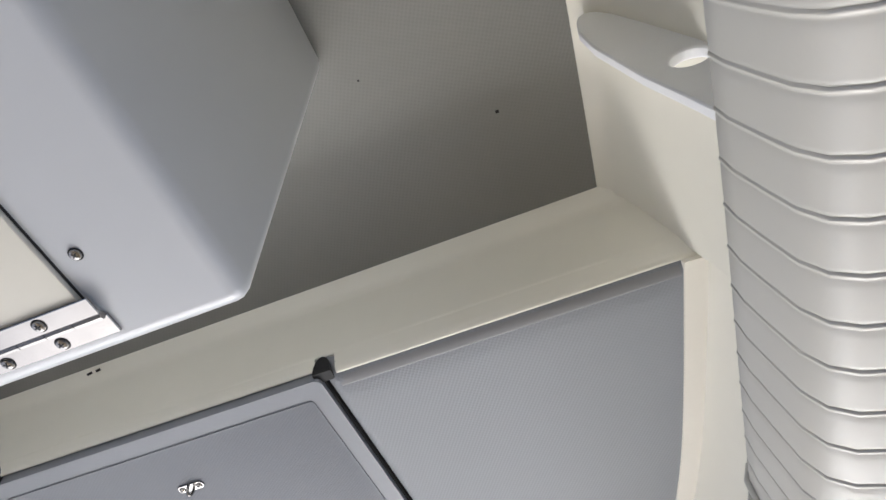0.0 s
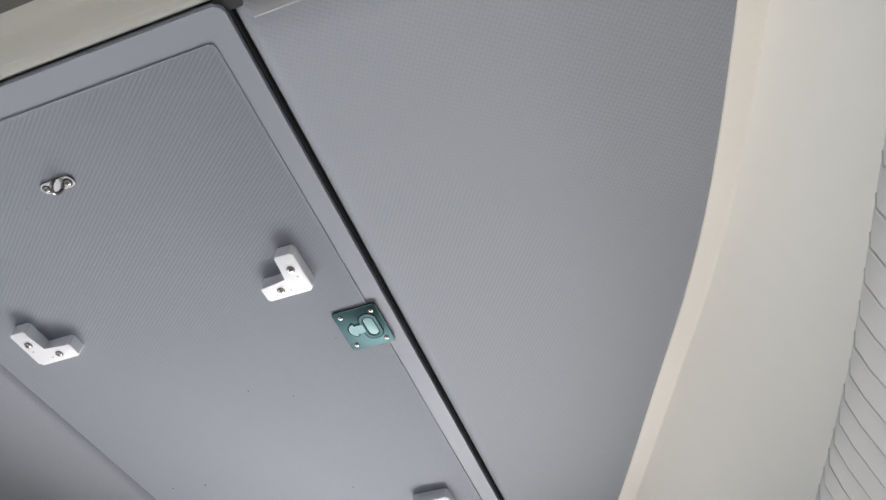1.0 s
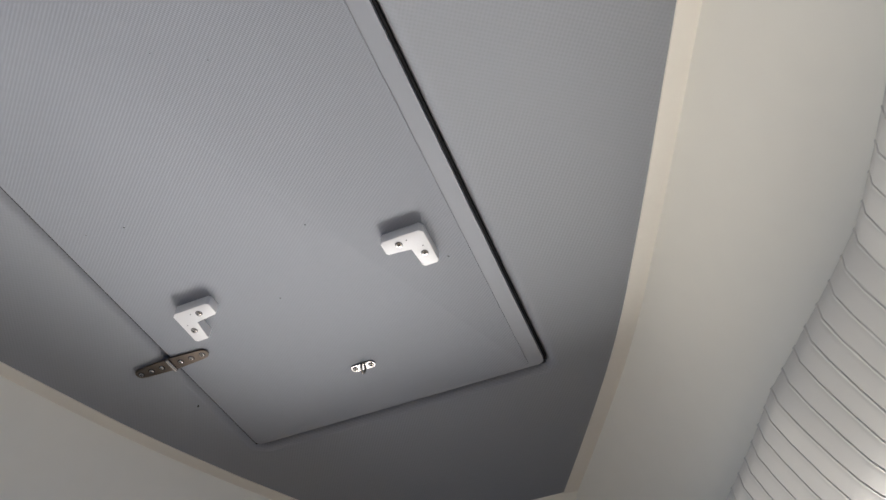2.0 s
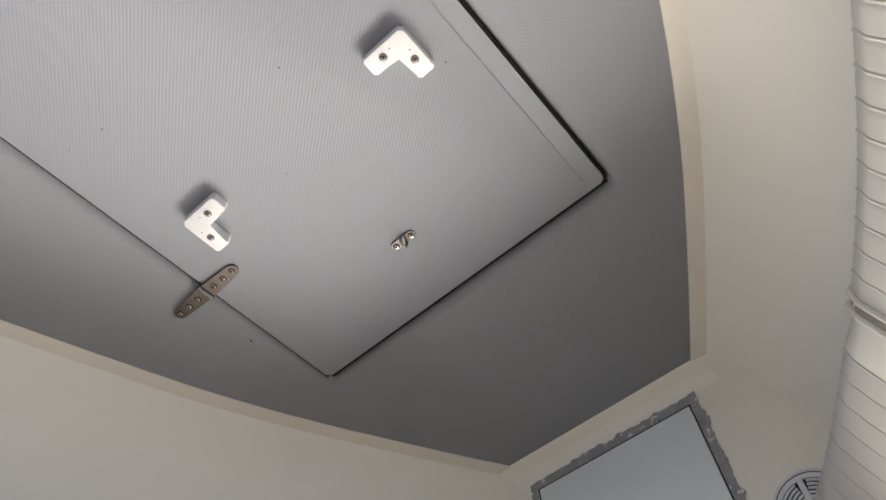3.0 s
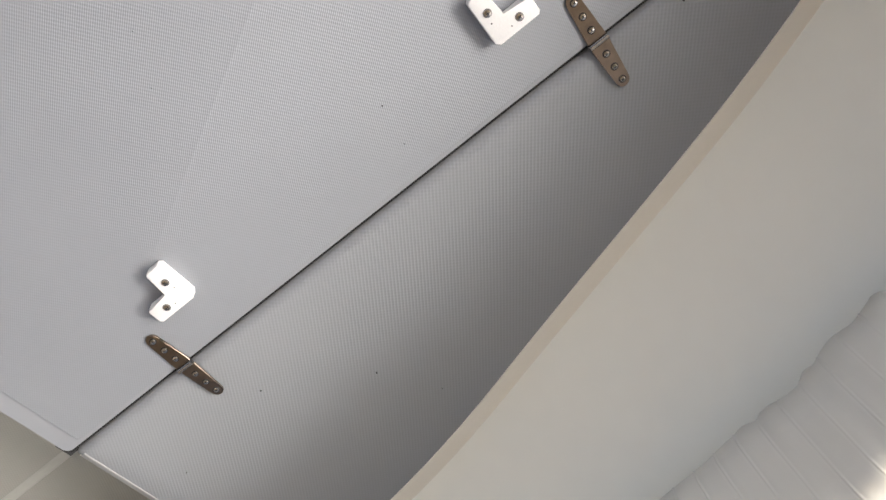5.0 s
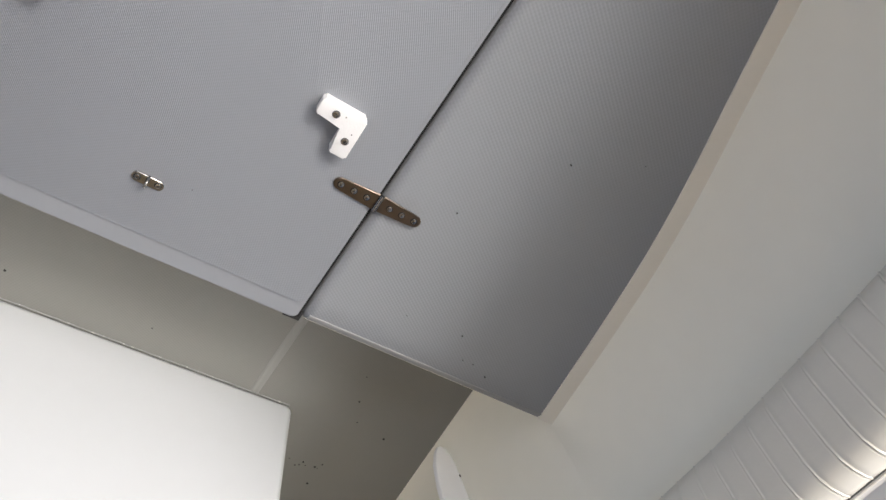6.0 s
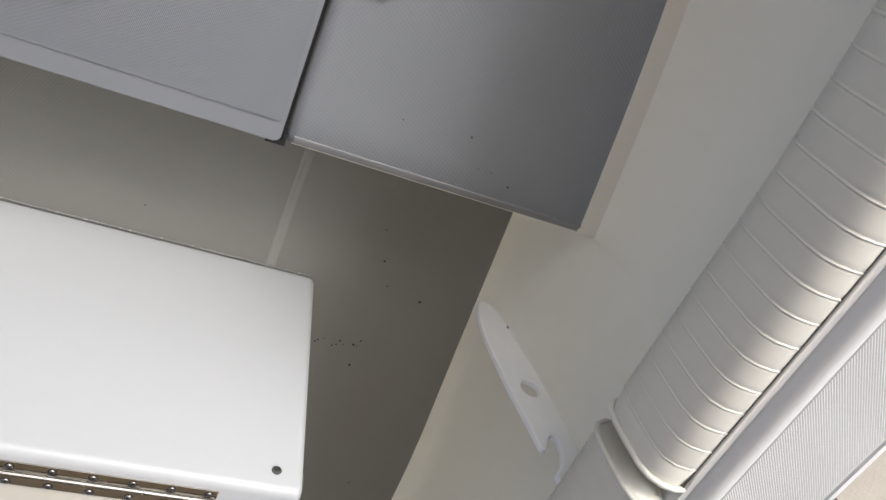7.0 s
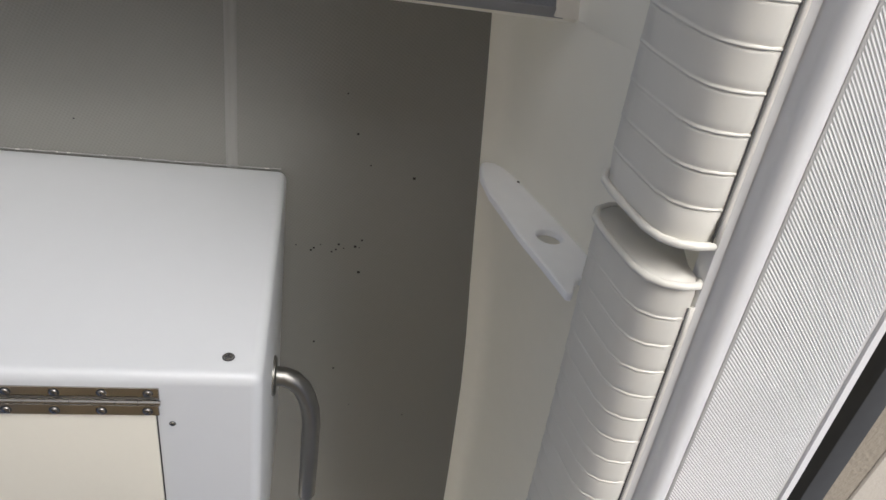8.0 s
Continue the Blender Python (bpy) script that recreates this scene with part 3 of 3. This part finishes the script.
front = pose(0, 0, 0, -90)
screw(body, 0.117, BY1 + 0.0002, 0.298, 0.0062, M_STEEL, front)
screw(body, -0.738, BY1 + 0.0002, 0.298, 0.0062, M_STEEL, front)
# uneven bead of sealant round the foot
pts = []
random.seed(4)
for i in range(70):
    t = i / 69
    pts.append((BX0 + 0.01 + (BX1 - BX0 - 0.02) * t, BY1 + 0.001 + random.uniform(-0.0006, 0.0008), FLOOR_Z + 0.0015 + random.uniform(-0.0004, 0.0006)))
local(part("sealant_bead", tube(pts, 0.0011, 6), M_SEAL, crate, "uneven grey sealant bead", smooth=True), crate)
# grab rail on the side
rail = local(part("grab_rail", tube([(BX1 - 0.005, -1.655, 0.09), (BX1 + 0.018, -1.656, 0.09), (BX1 + 0.034, -1.664, 0.09), (BX1 + 0.048, -1.681, 0.09), (BX1 + 0.058, -1.705, 0.09), (BX1 + 0.065, -1.735, 0.09), (BX1 + 0.069, -1.77, 0.09), (BX1 + 0.070, -1.97, 0.09)], 0.0165, 16), M_TUBE, crate, "brushed tubular grab rail", smooth=True, angle=60), crate)
fl = part("flange", disc(0.034, 0.006, 20), M_TUBE, rail, smooth=True, angle=40)
fl.matrix_basis = pose(BX1, -1.655, 0.09, 0, 90, 0)

# ---- rod rack brackets ----
def rod_bracket():
    b = thing("rod_rack_bracket", "white plastic rod rack bracket screwed to the liner under the bolster", "bracket", group="rod rack brackets")
    prof = [(0.500, -0.150), (0.505, -0.164), (0.516, -0.170), (0.530, -0.167), (0.556, -0.135), (0.602, -0.05), (0.638, 0.03), (0.670, 0.11), (0.685, 0.19), (0.664, 0.245), (0.606, 0.27), (0.585, 0.272), (0.580, 0.258), (0.598, 0.235), (0.606, 0.205), (0.604, 0.180), (0.594, 0.172), (0.584, 0.180), (0.572, 0.212), (0.564, 0.210), (0.550, 0.155), (0.525, 0.065), (0.500, -0.055), (0.495, -0.115)]
    hole = [(0.575 + 0.021 * math.cos(radians(a)), 0.066 + 0.021 * math.sin(radians(a))) for a in range(0, 360, 20)]
    bm = bmesh.new()
    loops = []
    for ring in (prof, hole):
        vs = [bm.verts.new((x, 0, z)) for x, z in ring]
        loops += [bm.edges.new((vs[i], vs[(i + 1) % len(vs)])) for i in range(len(vs))]
    faces = [f for f in bmesh.ops.triangle_fill(bm, use_beauty=True, edges=loops)["geom"] if isinstance(f, bmesh.types.BMFace)]
    ext = bmesh.ops.extrude_face_region(bm, geom=faces)["geom"]
    bmesh.ops.translate(bm, vec=(0, 0.014, 0), verts=[v for v in ext if isinstance(v, bmesh.types.BMVert)])
    plate = part("plate", bm, M_PLASTIC, b, smooth=True, angle=30)
    bv = plate.modifiers.new("edge", "BEVEL")
    bv.width, bv.segments, bv.limit_method = 0.0025, 2, "ANGLE"
    for x, z in ((0.562, -0.101), (0.635, 0.09)):
        screw(plate, x, 0.0142, z, 0.0034, M_DARK, pose(0, 0, 0, -90))
    return b


rack = rod_bracket()
rack.location = (0, -1.372, 0)
port_rack = copy_thing(rack, pose(0, 0, 0))
port_rack.matrix_basis = Matrix.Translation((2 * CX - 0.008, -1.350, 0)) @ Matrix.Diagonal((-1, 1, 1, 1))

# ---- padded coaming bolsters ----
PROF = [(-0.012, 0.40), (-0.006, 0.368), (0.006, 0.350), (0.024, 0.341), (0.044, 0.340), (0.058, 0.347), (0.065, 0.362), (0.0645, 0.384), (0.060, 0.415), (0.055, 0.445), (0.047, 0.463), (0.034, 0.473), (0.018, 0.4772), (0.0045, 0.4765), (0.001, 0.470), (0.001, 0.45)]


def bolster(y0, y1, s, last=0.0351, step=0.0351):
    """A pleated vinyl cushion along the inner edge of a gunwale."""
    b = thing("coaming_bolster", "off-white pleated vinyl coaming bolster along the gunwale", "bolster", (CX + s * rail_half((y0 + y1) / 2), (y0 + y1) / 2, 0.24), "coaming bolsters")
    n = int((y1 - y0 - last) / step)
    seam0 = y1 - last - (n - 1) * step
    rings = []
    ev = lambda y: Vector((CX + s * rail_half(y), y, 0))

    def section(y, puff, drop=0.0):
        d = (ev(y + 0.01) - ev(y - 0.01)).normalized()
        inward = Vector((-s * d.y, s * d.x, 0)) 
        if inward.x * s > 0:
            inward = -inward
        ring = []
        for i, (a, z) in enumerate(PROF):
            lean = -0.016 * max(0, 0.48 - z) / 0.13 * min(1, max(0, (-1.05 - y) / 0.25)) if s < 0 else 0.0
            q = ev(y - lean)
            hang = min(1, max(0, (y + 0.7) / 0.7)) * max(0, (0.415 - z) / 0.075)
            sag = 0.040 * min(1, max(0, (y + 0.15) / 0.25)) * max(0, (0.46 - z) / 0.12) if s < 0 else 0.0
            a, z = a + 0.008 * hang + sag, z - 0.030 * hang
            da, dz = a - 0.022, z - 0.41
            k = 1 + puff
            slack = min(1, max(0, (y + 0.25) / 0.2)) if s > 0 else 0.0
            k += slack * 0.13 * noise.noise(Vector((3.1, 17 * y, 21 * z + 9 * a))) + slack * 0.09 * noise.noise(Vector((7.7, 46 * y, 30 * z)))
            ring.append(q + inward * (0.022 + da * k) + Vector((0, 0, 0.41 + dz * k)))
        return ring

    # the pleats of the starboard cushion run out towards the bow
    pleat = lambda y: 1.0 if s < 0 else max(0.4, min(1.0, (0.0 - y) / 0.3))
    rings.append(section(y0, -0.05))
    for i in range(n):
        for f, p in ((0.0, 0.0), (0.03, -0.012), (0.055, 0.012), (0.10, 0.012), (0.125, -0.009), (0.17, 0.0), (0.36, 0.002), (0.55, 0.003), (0.74, 0.002), (0.93, 0.0)):
            rings.append(section(min(seam0 + step * (i + f), y1 - 0.001), p * pleat(seam0 + step * i)))
    rings.append(section(y1, -0.05))
    local(part("cushion", loft(rings, True, True), M_VINYL, b, smooth=True, angle=75), b)
    for y in (y0 + 0.002, y1 - 0.002):
        pts = section(y, 0.012)
        local(part("piping", tube(pts[1:-1], 0.0042, 8), M_VINYL, b, "raised vinyl piping", smooth=True), b)
    seam, welt = [], []
    for k in range(int((y1 - y0) / 0.03) + 1):
        y = min(y1, y0 + 0.03 * k)
        q = section(y, 0.0)
        d = (ev(y + 0.01) - ev(y - 0.01)).normalized()
        seam.append(ev(y) + Vector((-s * abs(d.y), d.x * s, 0)) * 0.0062 + Vector((0, 0, 0.4772)))
        welt.append(ev(y) + Vector((-s * abs(d.y), d.x * s, 0)) * 0.0024 + Vector((0, 0, 0.4768)))
    # thin dark tube in place of the shadow line beside the welt
    local(part("seam", tube(seam, 0.0009, 6), M_SEAM_SHADE, b, "dark line painted for the shade in the seam along the gunwale", smooth=True), b)
    local(part("welt", tube(welt, 0.0030, 8), M_VINYL, b, "raised vinyl welt along the gunwale edge", smooth=True), b)
    return b


for s, joint in ((1, 0.0), (-1, 0.055)):
    bolster(-2.9, -1.132 + joint, s, 0.0445 if s > 0 else 0.0355)
    bolster(-1.092 + joint, 0.44, s, 0.0472 if s > 0 else 0.0351, 0.0345)
    bolster(0.455, 0.80, s)

# bolster across the bow end
bb = thing("bow_bolster", "off-white vinyl bolster across the bow bulkhead", "bolster", (CX, 0.70, 0.40))
rings = []
for i in range(31):
    t = i / 30
    x = CX - 0.30 + 0.60 * t
    k = 1 - 0.05 * (abs((i % 3) - 1) < 0.5)
    rings.append([(x, 0.742 - 0.055 * math.sin(radians(a)) * k, 0.445 - 0.045 * math.cos(radians(a)) * k) for a in range(0, 181, 15)])
local(part("cushion", loft(rings, True, True), M_VINYL, bb, smooth=True, angle=75), bb)

# ---- bow locker door ----
DX0, DX1, DZ0, DZ1 = -0.468, -0.128, 0.058, 0.392
door = thing("locker_door", "pale grey-green bow locker door, closed, in the bulkhead", "locker door", ((DX0 + DX1) / 2, 0.74, DZ0))
local(part("panel", box(DX0, DX1, 0.7365, 0.75, DZ0, DZ1, 0.002, 2), M_DOOR, door, smooth=True, angle=40), door)
back = pose(0, 0, 0, 90, 0, 0)
for x0, x1, z0, z1 in ((DX0 - 0.0018, DX0 - 0.0006, DZ0 - 0.002, DZ1), (DX1 + 0.0006, DX1 + 0.0018, DZ0 - 0.002, DZ1), (DX0, DX1, DZ0 - 0.0018, DZ0 - 0.0006)):
    local(part("door_gap", box(x0, x1, 0.7375, 0.7415, z0, z1), M_BLACK_GAP, door, "dark gap round the panel"), door)
latch = part("latch_bezel", disc(0.027, 0.004, 28), M_CHOCK, door, "round cream flush latch", smooth=True, angle=40)
latch.matrix_basis = Matrix.Translation(Vector((-0.176, 0.7365, 0.232)) - door.location) @ back
oval = [(0.0125 * math.cos(radians(a)), 0.003 + 0.0145 * math.sin(radians(a))) for a in range(-50, 231, 14)]
keyhole = oval + [(-0.0060, -0.0135), (-0.0085, -0.0175), (-0.0040, -0.0205), (0.0040, -0.0205), (0.0085, -0.0175), (0.0060, -0.0135)]
part("latch_groove", tube([(x, y, 0.0041) for x, y in keyhole + keyhole[:1]], 0.0008, 6), M_DARK, latch, "dark keyhole-shaped groove")
part("latch_pull", prism([(x * 0.88, y * 0.88) for x, y in keyhole], 0.0038, 0.0056, 0.0008, 1), M_CHOCK, latch, smooth=True, angle=35)
# flat grey patch: shading of the finger recess as colour
part("finger_hole", prism([(x * 0.58, 0.004 + (y - 0.003) * 0.62) for x, y in oval], 0.0050, 0.0058), M_SEAL, latch, "grey patch painted for the shaded finger recess")
part("latch_ring", tube([(0.0225 * math.cos(radians(a)), 0.0225 * math.sin(radians(a)), 0.0040) for a in range(0, 361, 15)], 0.0009, 6), M_CHOCK, latch, smooth=True)

# sealant left round the door, ragged outside
def ragged(x0, z0, x1, z1, width, seed, out):
    """A strip with one ragged edge, on the bulkhead's face."""
    random.seed(seed)
    bm = bmesh.new()
    a, b = Vector((x0, 0, z0)), Vector((x1, 0, z1))
    n = 60
    o = Vector(out)
    prev = None
    bite = 0.0
    for i in range(n + 1):
        p = a + (b - a) * i / n
        if random.random() < 0.3:
            bite = random.uniform(-0.004, 0.003)
        w = width + bite + random.uniform(-0.0012, 0.0012)
        t = 0.0022 + random.uniform(0, 0.001)
        quad = [bm.verts.new((q.x, y, q.z)) for q, y in ((p, 0.7425), (p, 0.7418 - t), (p + o * w, 0.7418 - t * 0.8), (p + o * w, 0.7425))]
        if prev:
            for k in range(3):
                bm.faces.new((prev[k], prev[k + 1], quad[k + 1], quad[k]))
        prev = quad
    return bm


seal = thing("sealant_strip", "weathered dark grey sealant strip round the bow locker door", "sealant", ((DX0 + DX1) / 2, 0.74, DZ0 - 0.03))
for i, (x0, z0, x1, z1, w, out) in enumerate(((DX0 - 0.02, DZ0 - 0.004, DX1 + 0.02, DZ0 - 0.004, 0.022, (0, 0, -1)), (DX0 - 0.003, DZ0 - 0.008, DX0 - 0.003, DZ1, 0.018, (-1, 0, 0)), (DX1 + 0.003, DZ0 - 0.008, DX1 + 0.003, 0.17, 0.016, (1, 0, 0)), (DX1 + 0.003, 0.20, DX1 + 0.003, DZ1, 0.017, (1, 0, 0)))):
    local(part("strip", ragged(x0, z0, x1, z1, w, 11 + i, out), M_SEAL, seal), seal)

# round vents beside the door
def vent():
    v = thing("round_vent", "round white louvred vent in the bow bulkhead", "vent", group="bow vents")
    def annulus(r0, r1, z0, z1, a0=0, a1=360, n=40):
        full = a1 - a0 == 360
        angs = [radians(a0 + (a1 - a0) * i / n) for i in range(n if full else n + 1)]
        rings = [[(r * math.cos(a), r * math.sin(a), z) for r, z in ((r0, z0), (r0, z1), (r1, z1), (r1, z0))] for a in angs]
        if full:
            rings.append(rings[0])
        return loft(rings, True)
    part("backing", disc(0.052, 0.0015, 40), M_DARK, v, "dark opening")
    rim = part("rim", annulus(0.046, 0.060, 0, 0.005), M_CHOCK, v, smooth=True, angle=40)
    part("rim_groove", annulus(0.0535, 0.0550, 0.0048, 0.0054), M_DARK, rim, "dark groove in the rim")
    part("hub", disc(0.010, 0.0045, 20), M_CHOCK, v, smooth=True, angle=40)
    for q in range(4):
        for r in (0.015, 0.0215, 0.028, 0.0345, 0.041):
            part("louvre", annulus(r, r + 0.0034, 0.001, 0.0042, 12 + 90 * q, 78 + 90 * q, 8), M_CHOCK, v)
        sp = part("spoke", box(0.008, 0.048, -0.0045, 0.0045, 0.001, 0.0046, 0.001, 1), M_CHOCK, v)
        sp.matrix_basis = pose(0, 0, 0, 0, 0, 90 * q)
    return v


vt = vent()
vt.matrix_basis = Matrix.Translation((CX - 0.268, 0.7415, 0.325)) @ back
copy_thing(vt, Matrix.Translation((CX + 0.268, 0.7415, 0.325)) @ back)

# ---- trailer beside the boat ----
post = thing("trailer_frame", "dark galvanised trailer side frame beside the hull", "trailer", (2.0, -2.2, -1.2))
beam = local(part("side_beam", box(-0.05, 0.05, -3.0, 1.0, -0.54, -0.46, 0.006, 2), M_FRAME, post, smooth=True, angle=40), post)
beam.matrix_basis = pose(2.085, -2.2, 0, 0, 0, 3)
arm = part("cross_arm", box(0.0, 0.42, -0.035, 0.035, -0.005, 0.005, 0.002, 2), M_FRAME, post, smooth=True, angle=40)
arm.matrix_basis = Matrix.Translation(-post.location) @ pose(2.08, -2.235, -0.51, 0, 0, 17)
web = part("arm_web", box(0.0, 0.42, -0.042, -0.034, -0.055, 0.005, 0.002, 2), M_FRAME, post, smooth=True, angle=40)
web.matrix_basis = arm.matrix_basis.copy()
local(part("brace", tube([(2.215, -2.19, -0.50), (2.10, -1.985, -0.50)], 0.016, 6), M_FRAME, post), post)
local(part("upright", box(2.20, 2.235, -2.215, -2.175, -1.2, -0.517, 0.005, 2), M_FRAME, post, smooth=True, angle=40), post)
local(part("roller", tube([(2.385, -2.135, -0.47), (2.47, -2.105, -0.47)], 0.034, 12), M_ROLLER, post, "worn brown rubber roller", smooth=True, angle=40), post)

# ---- specks and crumbs ----
random.seed(9)
bm = bmesh.new()
for x, y in [(0.261 + random.gauss(0, 0.035), -1.574 + random.gauss(0, 0.012)) for _ in range(11)] + [(random.uniform(0.2, 0.48), random.uniform(-2.1, -1.15)) for _ in range(9)] + [(random.uniform(-1.0, -0.1), random.uniform(-1.38, -1.1)) for _ in range(5)]:
    r = random.uniform(0.0008, 0.0019)
    box(x - r, x + r * 1.6, y - r, y + r, FLOOR_Z, FLOOR_Z + r, bm=bm)
tagged(part("crumbs", bm, M_DARK), "dark crumbs of dirt on the cockpit floor", "dirt", kind="stuff")
bm = bmesh.new()
for x, y in [(random.uniform(-0.55, -0.05), random.uniform(-0.95, 0.2)) for _ in range(9)] + [(random.uniform(0.04, 0.4), random.uniform(-1.0, -0.4)) for _ in range(6)] + [(0.30, -0.985), (0.36, -1.0), (0.03, 0.12)]:
    r = random.uniform(0.0004, 0.0009)
    box(x - r, x + r * 1.5, y - r, y + r, 0.001, 0.0042, bm=bm)
tagged(part("specks", bm, M_DARK), "tiny dark specks of dirt on the bow deck", "dirt", kind="stuff")
bm = box(-0.006, 0.005, -0.0025, 0.002, -0.001, 0.001)
box(-0.024, -0.015, -0.001, 0.0035, -0.001, 0.001, bm=bm)
mark = part("mark", bm, M_DARK)
mark.matrix_basis = pose(-0.147, -1.078, -0.1722, 30, 0, 8)
tagged(mark, "small dark scuff on the cream step face", "scuff", kind="stuff")

spot = part("spot", disc(0.0022, 0.0006, 10), M_DARK)
spot.matrix_basis = pose(-0.640, 0.541, 0.004)
tagged(spot, "small dark spot on the deck edge moulding", "stain", kind="stuff")
